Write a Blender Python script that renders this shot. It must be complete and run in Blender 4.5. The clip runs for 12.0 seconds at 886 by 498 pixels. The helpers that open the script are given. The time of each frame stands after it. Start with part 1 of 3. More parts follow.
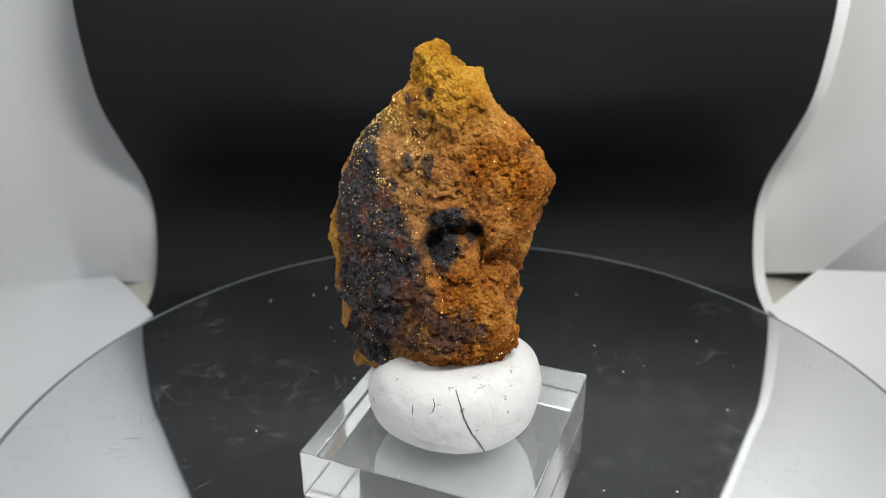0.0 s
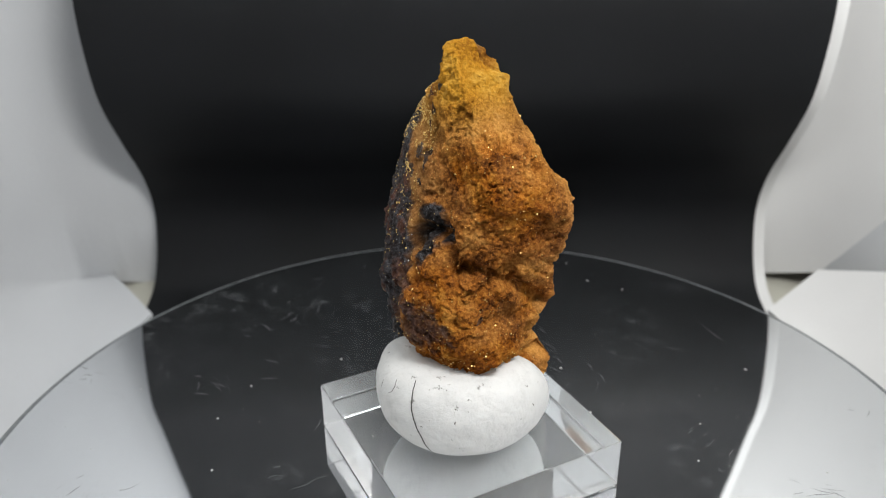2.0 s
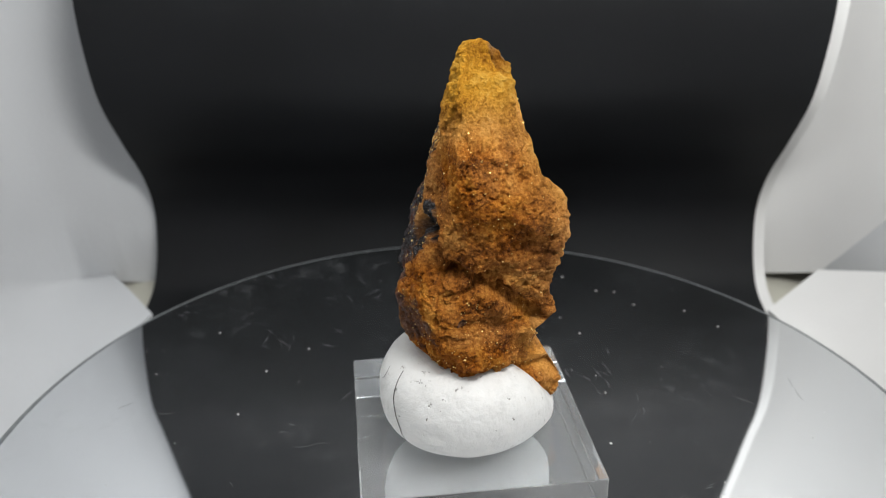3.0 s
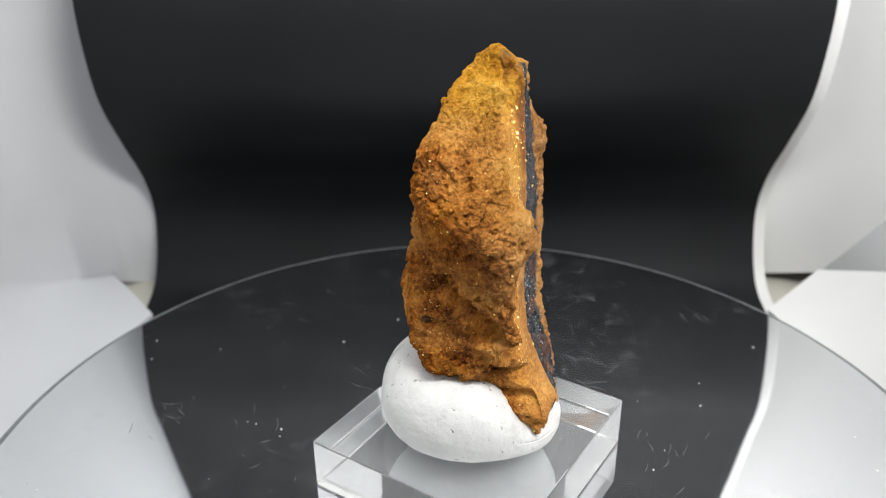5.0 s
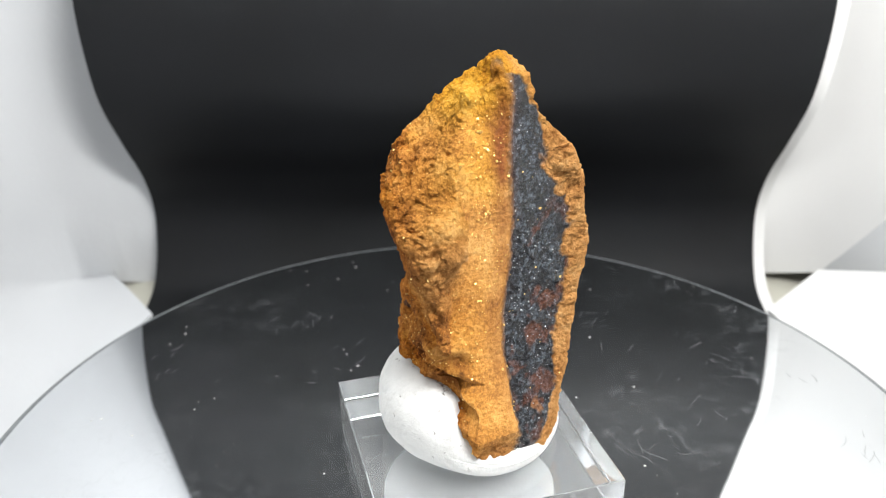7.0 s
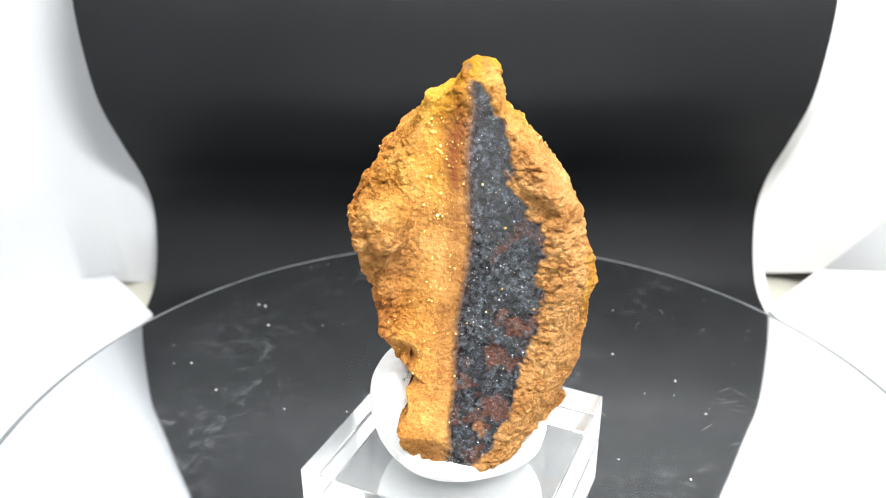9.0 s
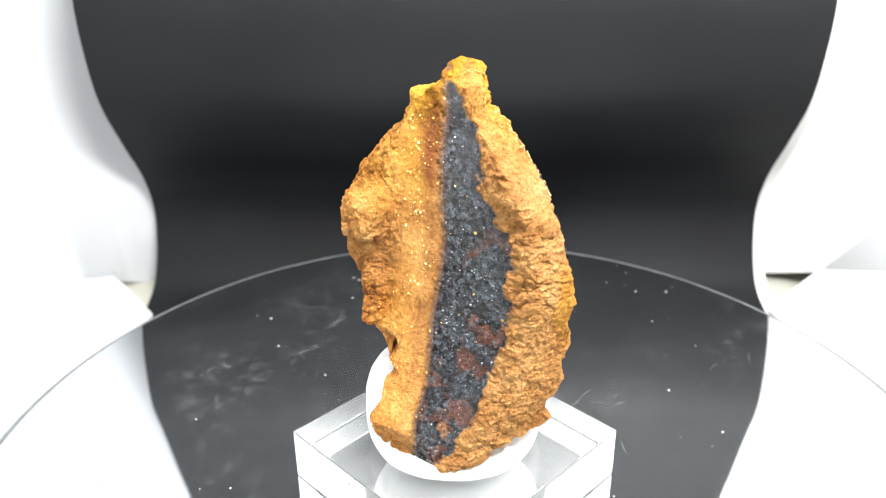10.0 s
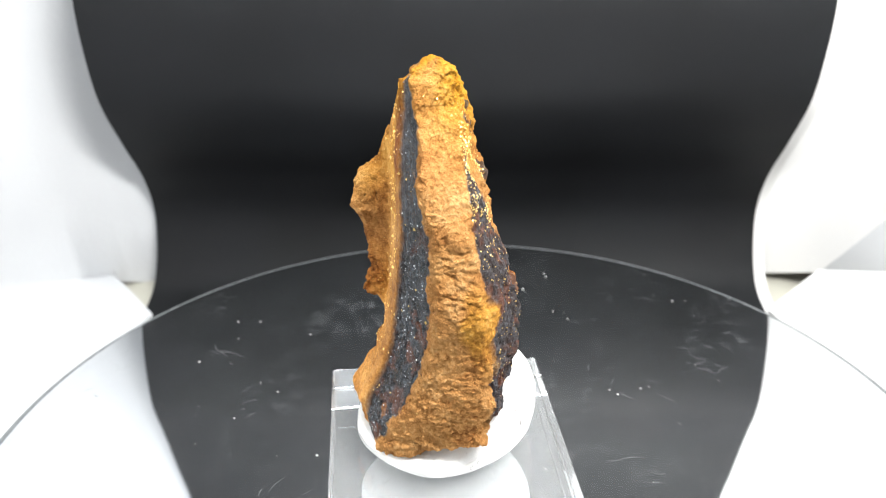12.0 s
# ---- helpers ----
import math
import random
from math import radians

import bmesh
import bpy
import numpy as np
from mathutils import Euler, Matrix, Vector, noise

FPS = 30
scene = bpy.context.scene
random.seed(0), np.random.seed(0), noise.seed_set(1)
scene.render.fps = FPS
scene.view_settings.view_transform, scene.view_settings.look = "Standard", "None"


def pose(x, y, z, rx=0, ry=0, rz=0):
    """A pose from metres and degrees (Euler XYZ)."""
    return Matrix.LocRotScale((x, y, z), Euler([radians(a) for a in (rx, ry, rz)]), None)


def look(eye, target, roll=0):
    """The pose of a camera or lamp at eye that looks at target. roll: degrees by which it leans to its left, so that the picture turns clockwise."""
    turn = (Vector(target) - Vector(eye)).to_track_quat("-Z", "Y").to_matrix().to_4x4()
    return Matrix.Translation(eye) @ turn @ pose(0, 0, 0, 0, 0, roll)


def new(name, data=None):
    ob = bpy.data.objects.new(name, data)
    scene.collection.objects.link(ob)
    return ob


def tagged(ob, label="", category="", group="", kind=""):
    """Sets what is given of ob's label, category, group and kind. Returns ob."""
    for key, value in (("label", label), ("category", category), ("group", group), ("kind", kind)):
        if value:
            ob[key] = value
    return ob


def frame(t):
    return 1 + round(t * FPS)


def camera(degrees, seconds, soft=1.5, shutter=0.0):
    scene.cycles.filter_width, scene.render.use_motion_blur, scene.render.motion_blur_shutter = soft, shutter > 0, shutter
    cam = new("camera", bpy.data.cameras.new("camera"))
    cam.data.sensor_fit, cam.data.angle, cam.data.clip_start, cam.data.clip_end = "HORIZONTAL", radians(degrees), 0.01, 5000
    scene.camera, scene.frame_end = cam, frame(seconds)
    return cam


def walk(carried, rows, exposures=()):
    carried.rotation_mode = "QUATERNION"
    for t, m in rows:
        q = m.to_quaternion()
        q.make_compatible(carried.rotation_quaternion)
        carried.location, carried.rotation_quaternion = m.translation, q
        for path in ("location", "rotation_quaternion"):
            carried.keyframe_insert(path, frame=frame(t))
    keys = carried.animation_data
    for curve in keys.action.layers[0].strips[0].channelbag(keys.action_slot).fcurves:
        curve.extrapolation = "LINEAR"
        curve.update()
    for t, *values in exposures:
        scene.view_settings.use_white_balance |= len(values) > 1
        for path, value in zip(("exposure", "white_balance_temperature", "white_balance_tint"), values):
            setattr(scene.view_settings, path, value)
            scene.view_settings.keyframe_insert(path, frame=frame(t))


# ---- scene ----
cam = camera(56.39, 12.0, soft=0.85)
cam.data.dof.use_dof, cam.data.dof.focus_distance, cam.data.dof.aperture_fstop = True, 0.095, 36.0
EYE = (0.0, -0.090, 0.0771)
WAY = (-0.01674, 0.89831, -0.43904)
VIEW = look(EYE, [e + d for e, d in zip(EYE, WAY)], -0.46)
walk(cam, [(0.0, VIEW), (12.0, VIEW)],
     exposures=[(0.0, -0.12), (3.0, -0.12), (5.0, 0.16), (7.0, 0.63), (9.0, 1.22), (10.0, 1.40), (11.0, 1.37), (12.0, 1.14)])

# ---- light ----
room = bpy.data.worlds.new("room")
scene.world = room
room.use_nodes = True
room.node_tree.nodes["Background"].inputs[0].default_value = (0.9, 0.95, 1.0, 1)
room.node_tree.nodes["Background"].inputs[1].default_value = 0.18


def strip_lamp(x, y, z, tx, ty, tz, sx, sy, watts, colour):
    """An area lamp for diodes assumed under the box's lid."""
    data = bpy.data.lights.new("led_light", "AREA")
    data.shape, data.size, data.size_y, data.energy, data.color = "RECTANGLE", sx, sy, watts, colour
    ob = new("led_light", data)
    ob.matrix_world = look((x, y, z), (tx, ty, tz))
    return ob


# front row as two unequal lamps, balanced for the side walls
strip_lamp(0.055, -0.075, 0.188, 0.035, 0.080, 0.010, 0.080, 0.018, 0.36, (1.0, 0.99, 0.97))
strip_lamp(-0.050, -0.075, 0.188, -0.030, 0.080, 0.010, 0.080, 0.018, 0.06, (0.97, 0.99, 1.0))
# unseen rear row, added to lift the stone's top and the disc
strip_lamp(0.010, 0.035, 0.190, 0.010, 0.036, 0.0, 0.155, 0.020, 0.07, (0.985, 1.0, 1.0))


# ---- materials ----
def material(name, rough=0.5, metal=0.0, colour=(0.5, 0.5, 0.5), spec=0.5):
    m = bpy.data.materials.new(name)
    m.use_nodes = True
    b = m.node_tree.nodes["Principled BSDF"]
    b.inputs["Base Color"].default_value = (*colour, 1)
    b.inputs["Roughness"].default_value = rough
    b.inputs["Metallic"].default_value = metal
    b.inputs["Specular IOR Level"].default_value = spec
    return m, m.node_tree, b


def node(tree, kind, **values):
    n = tree.nodes.new(kind)
    for key, v in values.items():
        n.inputs[key.replace("_", " ")].default_value = v
    return n


def noise_tex(tree, scale, detail=4.0, rough=0.55, vec=None, distort=0.0):
    n = node(tree, "ShaderNodeTexNoise", Scale=scale, Detail=detail, Roughness=rough, Distortion=distort)
    if vec is not None:
        tree.links.new(vec, n.inputs["Vector"])
    return n.outputs["Fac"]


def ramp(tree, fac, stops):
    n = tree.nodes.new("ShaderNodeValToRGB")
    e = n.color_ramp.elements
    while len(e) < len(stops):
        e.new(0.5)
    for el, (p, c) in zip(e, stops):
        el.position = p
        el.color = (*c, 1) if len(c) == 3 else c
    tree.links.new(fac, n.inputs[0])
    return n.outputs[0]


def mix(tree, fac, a, b):
    n = tree.nodes.new("ShaderNodeMix")
    n.data_type = "RGBA"
    tree.links.new(fac, n.inputs[0])
    for s, v in ((n.inputs[6], a), (n.inputs[7], b)):
        if isinstance(v, tuple):
            s.default_value = (*v, 1)
        else:
            tree.links.new(v, s)
    return n.outputs[2]


def calc(tree, op, a, b=0.0, clamp=False):
    n = tree.nodes.new("ShaderNodeMath")
    n.operation, n.use_clamp = op, clamp
    for s, v in zip(n.inputs, (a, b)):
        if isinstance(v, (int, float)):
            s.default_value = v
        else:
            tree.links.new(v, s)
    return n.outputs[0]


def bump(tree, bsdf, height, strength, distance):
    n = node(tree, "ShaderNodeBump", Strength=strength, Distance=distance)
    tree.links.new(height, n.inputs["Height"])
    tree.links.new(n.outputs[0], bsdf.inputs["Normal"])


def objco(tree):
    return tree.nodes.new("ShaderNodeTexCoord").outputs["Object"]


def attr(tree, name):
    n = tree.nodes.new("ShaderNodeAttribute")
    n.attribute_name = name
    return n.outputs["Fac"]


def white_fabric(name, tint):
    m, t, b = material(name, 0.75, spec=0.25)
    co = objco(t)
    c = ramp(t, noise_tex(t, 18, 3, vec=co), [(0.3, tuple(0.94 * v for v in tint)), (0.7, tint)])
    t.links.new(c, b.inputs["Base Color"])
    h = calc(t, "ADD", noise_tex(t, 25, 2, vec=co), calc(t, "MULTIPLY", noise_tex(t, 900, 2, vec=co), 0.08))
    bump(t, b, h, 0.18, 0.003)
    return m


FABRIC = white_fabric("white_box_fabric", (0.79, 0.79, 0.785))
# the white box fabric again, greyed to carry shade in its colour
FABRIC_SHADED = white_fabric("white_fabric_shaded", (0.60, 0.615, 0.635))
FABRIC_FLOOR = white_fabric("floor_fabric", (0.55, 0.54, 0.47))

BLACK, t, b = material("black_vinyl", 0.5, colour=(0.010, 0.010, 0.011), spec=0.22)
co = objco(t)
t.links.new(ramp(t, noise_tex(t, 30, 4, vec=co), [(0.3, (0.0055, 0.006, 0.0068)), (0.75, (0.009, 0.010, 0.0118))]), b.inputs["Base Color"])
t.links.new(ramp(t, noise_tex(t, 60, 5, vec=co), [(0.3, (0.58,) * 3), (0.8, (0.68,) * 3)]), b.inputs["Roughness"])
bump(t, b, noise_tex(t, 1500, 2, vec=co), 0.15, 0.0003)

# silvered glass with a film of dust and fine scratches
MIRROR, t, b = material("mirror_glass", 0.03, 1.0, (0.84, 0.86, 0.88))
co = objco(t)
dust = node(t, "ShaderNodeBsdfDiffuse", Color=(0.62, 0.65, 0.68, 1))
smear = ramp(t, noise_tex(t, 330, 6, 0.75, co, 1.2), [(0.52, (0, 0, 0)), (0.78, (0.22,) * 3)])
patch = ramp(t, noise_tex(t, 38, 2, vec=co), [(0.47, (0.0,) * 3), (0.68, (1, 1, 1))])
haze = ramp(t, noise_tex(t, 60, 2, vec=co), [(0.3, (0.008,) * 3), (0.75, (0.018,) * 3)])
fac = calc(t, "ADD", haze, calc(t, "MULTIPLY", smear, patch), True)
shade = t.nodes.new("ShaderNodeMixShader")
t.links.new(fac, shade.inputs[0])
t.links.new(b.outputs[0], shade.inputs[1])
t.links.new(dust.outputs[0], shade.inputs[2])
t.links.new(shade.outputs[0], t.nodes["Material Output"].inputs["Surface"])

RIM, t, b = material("ground_glass_edge", 0.35, colour=(0.4, 0.42, 0.43))
t.links.new(ramp(t, noise_tex(t, 500, 3, vec=objco(t)), [(0.3, (0.11, 0.12, 0.125)), (0.7, (0.17, 0.185, 0.19))]), b.inputs["Base Color"])
PLASTIC, t, b = material("black_plastic", 0.45, colour=(0.02, 0.02, 0.021))
bump(t, b, noise_tex(t, 1200, 2, vec=objco(t)), 0.2, 0.0002)
SCRATCH, t, b = material("scratched_glass", 0.6, colour=(0.17, 0.175, 0.18))
DUST, t, b = material("dust_flecks", 0.8, colour=(0.6, 0.6, 0.58))

ACRYLIC, t, b = material("clear_acrylic", 0.0, colour=(0.985, 0.995, 0.995))
b.inputs["Transmission Weight"].default_value = 0.95
b.inputs["IOR"].default_value = 1.49
split = t.nodes.new("ShaderNodeSeparateXYZ")
t.links.new(t.nodes.new("ShaderNodeNewGeometry").outputs["True Normal"], split.inputs[0])
sawn = calc(t, "MULTIPLY", calc(t, "SUBTRACT", 1.0, calc(t, "ABSOLUTE", split.outputs[2])), 0.06)      # sawn sides are duller than the polished faces
t.links.new(calc(t, "ADD", sawn, ramp(t, noise_tex(t, 260, 5, 0.7, objco(t)), [(0.5, (0.0,) * 3), (0.8, (0.12,) * 3)])), b.inputs["Roughness"])

PUTTY, t, b = material("white_putty", 0.5, colour=(0.78, 0.78, 0.76), spec=0.45)
co = objco(t)
grime = ramp(t, noise_tex(t, 170, 6, 0.7, co), [(0.30, (0.52, 0.52, 0.51)), (0.46, (0.64, 0.64, 0.63)), (0.8, (0.69, 0.69, 0.68))])
pits = ramp(t, noise_tex(t, 900, 3, 0.6, co), [(0.27, (0.35, 0.33, 0.31)), (0.34, (1, 1, 1))])
mult = t.nodes.new("ShaderNodeMix")
mult.data_type, mult.blend_type = "RGBA", "MULTIPLY"
mult.inputs[0].default_value = 1.0
t.links.new(grime, mult.inputs[6])
t.links.new(pits, mult.inputs[7])
t.links.new(mult.outputs[2], b.inputs["Base Color"])
b.inputs["Subsurface Weight"].default_value = 0.15
b.inputs["Subsurface Radius"].default_value = (0.002, 0.0018, 0.0016)
b.inputs["Subsurface Scale"].default_value = 1.0
h = calc(t, "ADD", noise_tex(t, 350, 6, 0.6, co), calc(t, "MULTIPLY", pits, 0.4))
bump(t, b, h, 0.7, 0.0006)
# dark grey for the thin strips laid on the putty along its crack
CRACK, t, b = material("crack_dark", 0.9, colour=(0.10, 0.095, 0.09))

# limonite with ochre crust, brown porous ground mass and blue-black iron oxide
ROCK, t, b = material("iron_ore", 0.85, spec=0.3)
co = objco(t)
coarse = noise_tex(t, 260, 5, 0.6, co)
fine = noise_tex(t, 2100, 5, 0.75, co)
grain = node(t, "ShaderNodeTexVoronoi", Scale=1900.0)
t.links.new(co, grain.inputs["Vector"])
both = calc(t, "ADD", calc(t, "MULTIPLY", coarse, 0.5), calc(t, "MULTIPLY", fine, 0.5))
# the stone's own tones; the low stops also paint shade into pores and crevices
ochre = ramp(t, both, [(0.37, (0.34, 0.135, 0.038)), (0.50, (0.64, 0.310, 0.100)), (0.63, (0.79, 0.460, 0.190))])
yellow = ramp(t, both, [(0.37, (0.42, 0.165, 0.014)), (0.50, (0.72, 0.345, 0.030)), (0.63, (0.84, 0.490, 0.09))])
brown = ramp(t, both, [(0.40, (0.110, 0.024, 0.003)), (0.50, (0.500, 0.150, 0.011)), (0.61, (0.80, 0.340, 0.045))])
rust = ramp(t, both, [(0.35, (0.11, 0.026, 0.008)), (0.65, (0.32, 0.090, 0.018))])
mott = calc(t, "ADD", calc(t, "MULTIPLY", noise_tex(t, 900, 6, 0.75, co), 0.5), calc(t, "MULTIPLY", fine, 0.5))
black = ramp(t, mott, [(0.42, (0.004, 0.004, 0.005)), (0.50, (0.018, 0.020, 0.025)), (0.60, (0.10, 0.118, 0.138))])
c = mix(t, attr(t, "brown"), ochre, brown)
c = mix(t, attr(t, "yellow"), c, yellow)
c = mix(t, attr(t, "dark"), c, black)
c = mix(t, attr(t, "rust"), c, rust)
t.links.new(c, b.inputs["Base Color"])
t.links.new(calc(t, "SUBTRACT", 0.88, calc(t, "ADD", calc(t, "MULTIPLY", attr(t, "gloss"), 0.52), calc(t, "MULTIPLY", attr(t, "smooth"), 0.2)), True), b.inputs["Roughness"])
t.links.new(calc(t, "ADD", 0.10, calc(t, "MULTIPLY", attr(t, "gloss"), 0.50)), b.inputs["Specular IOR Level"])
h = calc(t, "ADD", calc(t, "MULTIPLY", fine, 1.0), calc(t, "MULTIPLY", grain.outputs["Distance"], 0.35))
h = calc(t, "MULTIPLY", h, calc(t, "SUBTRACT", 1.0, calc(t, "MULTIPLY", attr(t, "smooth"), 0.6)))
bump(t, b, h, 1.0, 0.0011)
GOLD, t, b = material("gold_specks", 0.42, 1.0, (1.0, 0.72, 0.27))

# bright metal for added grains that imitate glints of light
SILVER, t, b = material("glint_metal", 0.3, 1.0, (0.75, 0.78, 0.82))


# ---- building helpers ----
def mesh_of(bm, name, smooth=False):
    me = bpy.data.meshes.new(name)
    bm.normal_update()
    bm.to_mesh(me)
    bm.free()
    if smooth:
        me.shade_smooth()
        me.set_sharp_from_angle(angle=0.8)
    return me


def part(name, bm, mat, parent=None, label="", smooth=False):
    me = mesh_of(bm, name, smooth) if isinstance(bm, bmesh.types.BMesh) else bm
    me.materials.append(mat)
    ob = new(name, me)
    if parent is not None:
        ob.parent = parent
    if label:
        tagged(ob, label)
    return ob


def box_bm(x0, x1, y0, y1, z0, z1, bevel=0.0, segments=2):
    bm = bmesh.new()
    bmesh.ops.create_cube(bm, size=1.0)
    for v in bm.verts:
        v.co = Vector(((x0, x1)[v.co.x > 0], (y0, y1)[v.co.y > 0], (z0, z1)[v.co.z > 0]))
    if bevel:
        bmesh.ops.bevel(bm, geom=bm.edges[:], offset=bevel, segments=segments, affect="EDGES", profile=0.5)
    return bm


def lathe(profile, steps=96):
    """A ring or bowl turned from (radius, height) pairs."""
    bm = bmesh.new()
    rings = []
    for r, z in profile:
        if r < 1e-7:
            rings.append([bm.verts.new((0, 0, z))])
        else:
            rings.append([bm.verts.new((r * math.cos(a), r * math.sin(a), z)) for a in (2 * math.pi * i / steps for i in range(steps))])
    for lo, hi in zip(rings, rings[1:]):
        for i in range(steps):
            j = (i + 1) % steps
            q = [lo[i % len(lo)], lo[j % len(lo)], hi[j % len(hi)], hi[i % len(hi)]]
            q = [v for k, v in enumerate(q) if v not in q[:k]]
            if len(q) > 2:
                bm.faces.new(q)
    bmesh.ops.recalc_face_normals(bm, faces=bm.faces[:])
    return bm


def sheet_bm(profile, x0, x1, thick, columns=24, wave=0.0):
    """A hanging sheet: a smooth curve of (y, z) pairs drawn out along x, with thickness."""
    pts = []
    P = [profile[0]] + list(profile) + [profile[-1]]
    for a, b2, c2, d in zip(P, P[1:], P[2:], P[3:]):
        for k in range(8):
            u = k / 8
            pts.append(tuple(0.5 * (2 * q + (r - p) * u + (2 * p - 5 * q + 4 * r - s) * u * u + (3 * q - p - 3 * r + s) * u ** 3)
                             for p, q, r, s in zip(a, b2, c2, d)))
    pts.append(profile[-1])
    bm = bmesh.new()
    grid = []
    for y, z in pts:
        row = []
        for i in range(columns + 1):
            x = x0 + (x1 - x0) * i / columns
            row.append(bm.verts.new((x, y + wave * noise.noise((x * 14, z * 10, 3.1)), z)))
        grid.append(row)
    for r0, r1 in zip(grid, grid[1:]):
        for i in range(columns):
            bm.faces.new((r0[i], r0[i + 1], r1[i + 1], r1[i]))
    bm.normal_update()
    bmesh.ops.solidify(bm, geom=bm.faces[:], thickness=thick)
    return bm


# ---- the folding light box ----
FLOOR_Z, HALF, BACK, FRONT, LID, BEND = -0.027, 0.112, 0.1095, -0.116, 0.196, 0.020


def light_box():
    tagged(part("floor", box_bm(-HALF, HALF, FRONT, BACK, FLOOR_Z - 0.002, FLOOR_Z), FABRIC_FLOOR),
           "off-white fabric floor of a small folding light box", "floor", kind="structure")
    bm = bmesh.new()
    plan = [(-HALF, FRONT), (-HALF, BACK - BEND)]
    for k in range(1, 13):
        a = math.pi / 2 * k / 12
        plan.append((-HALF + BEND * (1 - math.cos(a)), BACK - BEND * (1 - math.sin(a))))
    plan += [(-x, y) for x, y in reversed(plan)]
    low = [bm.verts.new((x, y, FLOOR_Z)) for x, y in plan]
    high = [bm.verts.new((x, y, LID)) for x, y in plan]
    for i in range(len(plan) - 1):
        bm.faces.new((low[i], low[i + 1], high[i + 1], high[i]))
    bmesh.ops.recalc_face_normals(bm, faces=bm.faces[:])
    bmesh.ops.solidify(bm, geom=bm.faces[:], thickness=0.001)
    tagged(part("wall_back", bm, FABRIC, smooth=True), "white fabric wall bent round the light box's back and sides", "wall", kind="structure")
    tagged(part("ceiling", box_bm(-HALF, HALF, FRONT, BACK, LID, LID + 0.002), FABRIC),
           "white fabric lid of the light box", "ceiling", kind="structure")
    bm = box_bm(-HALF, -0.100, FRONT - 0.002, FRONT, FLOOR_Z, LID)
    for x0, x1, z0, z1 in ((0.100, HALF, FLOOR_Z, LID), (-0.100, 0.100, FLOOR_Z, -0.012), (-0.100, 0.100, 0.165, LID)):
        me = mesh_of(box_bm(x0, x1, FRONT - 0.002, FRONT, z0, z1), "strip")
        bm.from_mesh(me)
    tagged(part("wall_front", bm, FABRIC), "white front frame of the light box round its opening", "wall", kind="structure")


def fold(points, cloth):
    """A stiff fabric fold standing low in a corner of the box, as a thin sheet through its outline."""
    bm = bmesh.new()
    vs = [bm.verts.new(p) for p in points]
    mid = bm.verts.new(sum((v.co for v in vs), Vector()) / len(vs))
    for i in range(len(vs)):
        bm.faces.new((vs[i], vs[(i + 1) % len(vs)], mid))
    bmesh.ops.recalc_face_normals(bm, faces=bm.faces[:])
    bmesh.ops.solidify(bm, geom=bm.faces[:], thickness=0.0006)
    return tagged(part("side_fold", bm, cloth, smooth=True), "white folded fabric gusset low in the box corner", "fabric fold", group="folds of the box", kind="structure")


def liner(side_sign, drop, cloth, foot=None):
    """A springy white board that bows from the backdrop's edge round to the side wall; its lower edge is cut on the slant.
    foot: from which column on it runs on down to the floor, and the line on which it stands."""
    bm = bmesh.new()
    rows = []
    for k in range(25):
        a = math.pi / 2 * k / 24
        x, y = side_sign * (0.0768 + 0.0342 * math.sin(a)), 0.020 + 0.0855 * math.cos(a)
        low = 0.0771 - 0.104 * (y + 0.090) / drop
        row = [bm.verts.new((x, y, low + (LID - 0.001 - low) * j / 12)) for j in range(13)]
        if foot and k >= foot[0]:
            u = (k - foot[0]) / (24 - foot[0]) * (len(foot[1]) - 1)
            i = min(int(u), len(foot[1]) - 2)
            base_at = Vector(foot[1][i]).lerp(Vector(foot[1][i + 1]), u - i)
            top_at = row[0].co
            cove = []
            for j in range(10):
                f = j / 10
                g = 1 - (1 - f) ** 2.2                # leaves the board without a crease
                cove.append(bm.verts.new((base_at.x + (top_at.x - base_at.x) * g, base_at.y + (top_at.y - base_at.y) * g, base_at.z + (top_at.z - base_at.z) * f)))
            row = cove + row
        rows.append(row)
    for r0, r1 in zip(rows, rows[1:]):
        extra = min(len(r0), len(r1))
        r0, r1 = r0[-extra:], r1[-extra:]
        for j in range(extra - 1):
            bm.faces.new((r0[j], r1[j], r1[j + 1], r0[j + 1]))
    bmesh.ops.recalc_face_normals(bm, faces=bm.faces[:])
    bmesh.ops.solidify(bm, geom=bm.faces[:], thickness=0.0008)
    return tagged(part("side_board", bm, cloth, smooth=True), "curved white board lining the light box beside the backdrop", "board", group="side boards", kind="structure")


light_box()
liner(1, 0.199, FABRIC)
# the left board takes the greyed copy: its dimmer light is painted in
liner(-1, 0.1935, FABRIC_SHADED, (6, [(-0.0694, 0.0720, -0.0191), (-0.0820, 0.042, -0.0255), (-0.0960, -0.040, -0.0262), (-0.1040, -0.105, -0.0262)]))
fold([(0.0705, 0.0720, -0.0175), (0.0854, 0.0840, -0.0139), (0.0921, 0.0620, -0.0029), (0.0990, -0.110, 0.004), (0.0830, -0.110, FLOOR_Z + 0.001), (0.0770, 0.0, FLOOR_Z + 0.001), (0.0745, 0.040, FLOOR_Z + 0.001), (0.0710, 0.070, FLOOR_Z + 0.001)], FABRIC)
# the far corner panel too has its shade put into the cloth colour
fold([(0.0877, 0.0880, -0.0158), (0.0970, 0.0800, 0.0024), (0.1110, 0.060, 0.010), (0.1110, 0.060, FLOOR_Z + 0.001), (0.0930, 0.090, FLOOR_Z + 0.001)], FABRIC_SHADED)

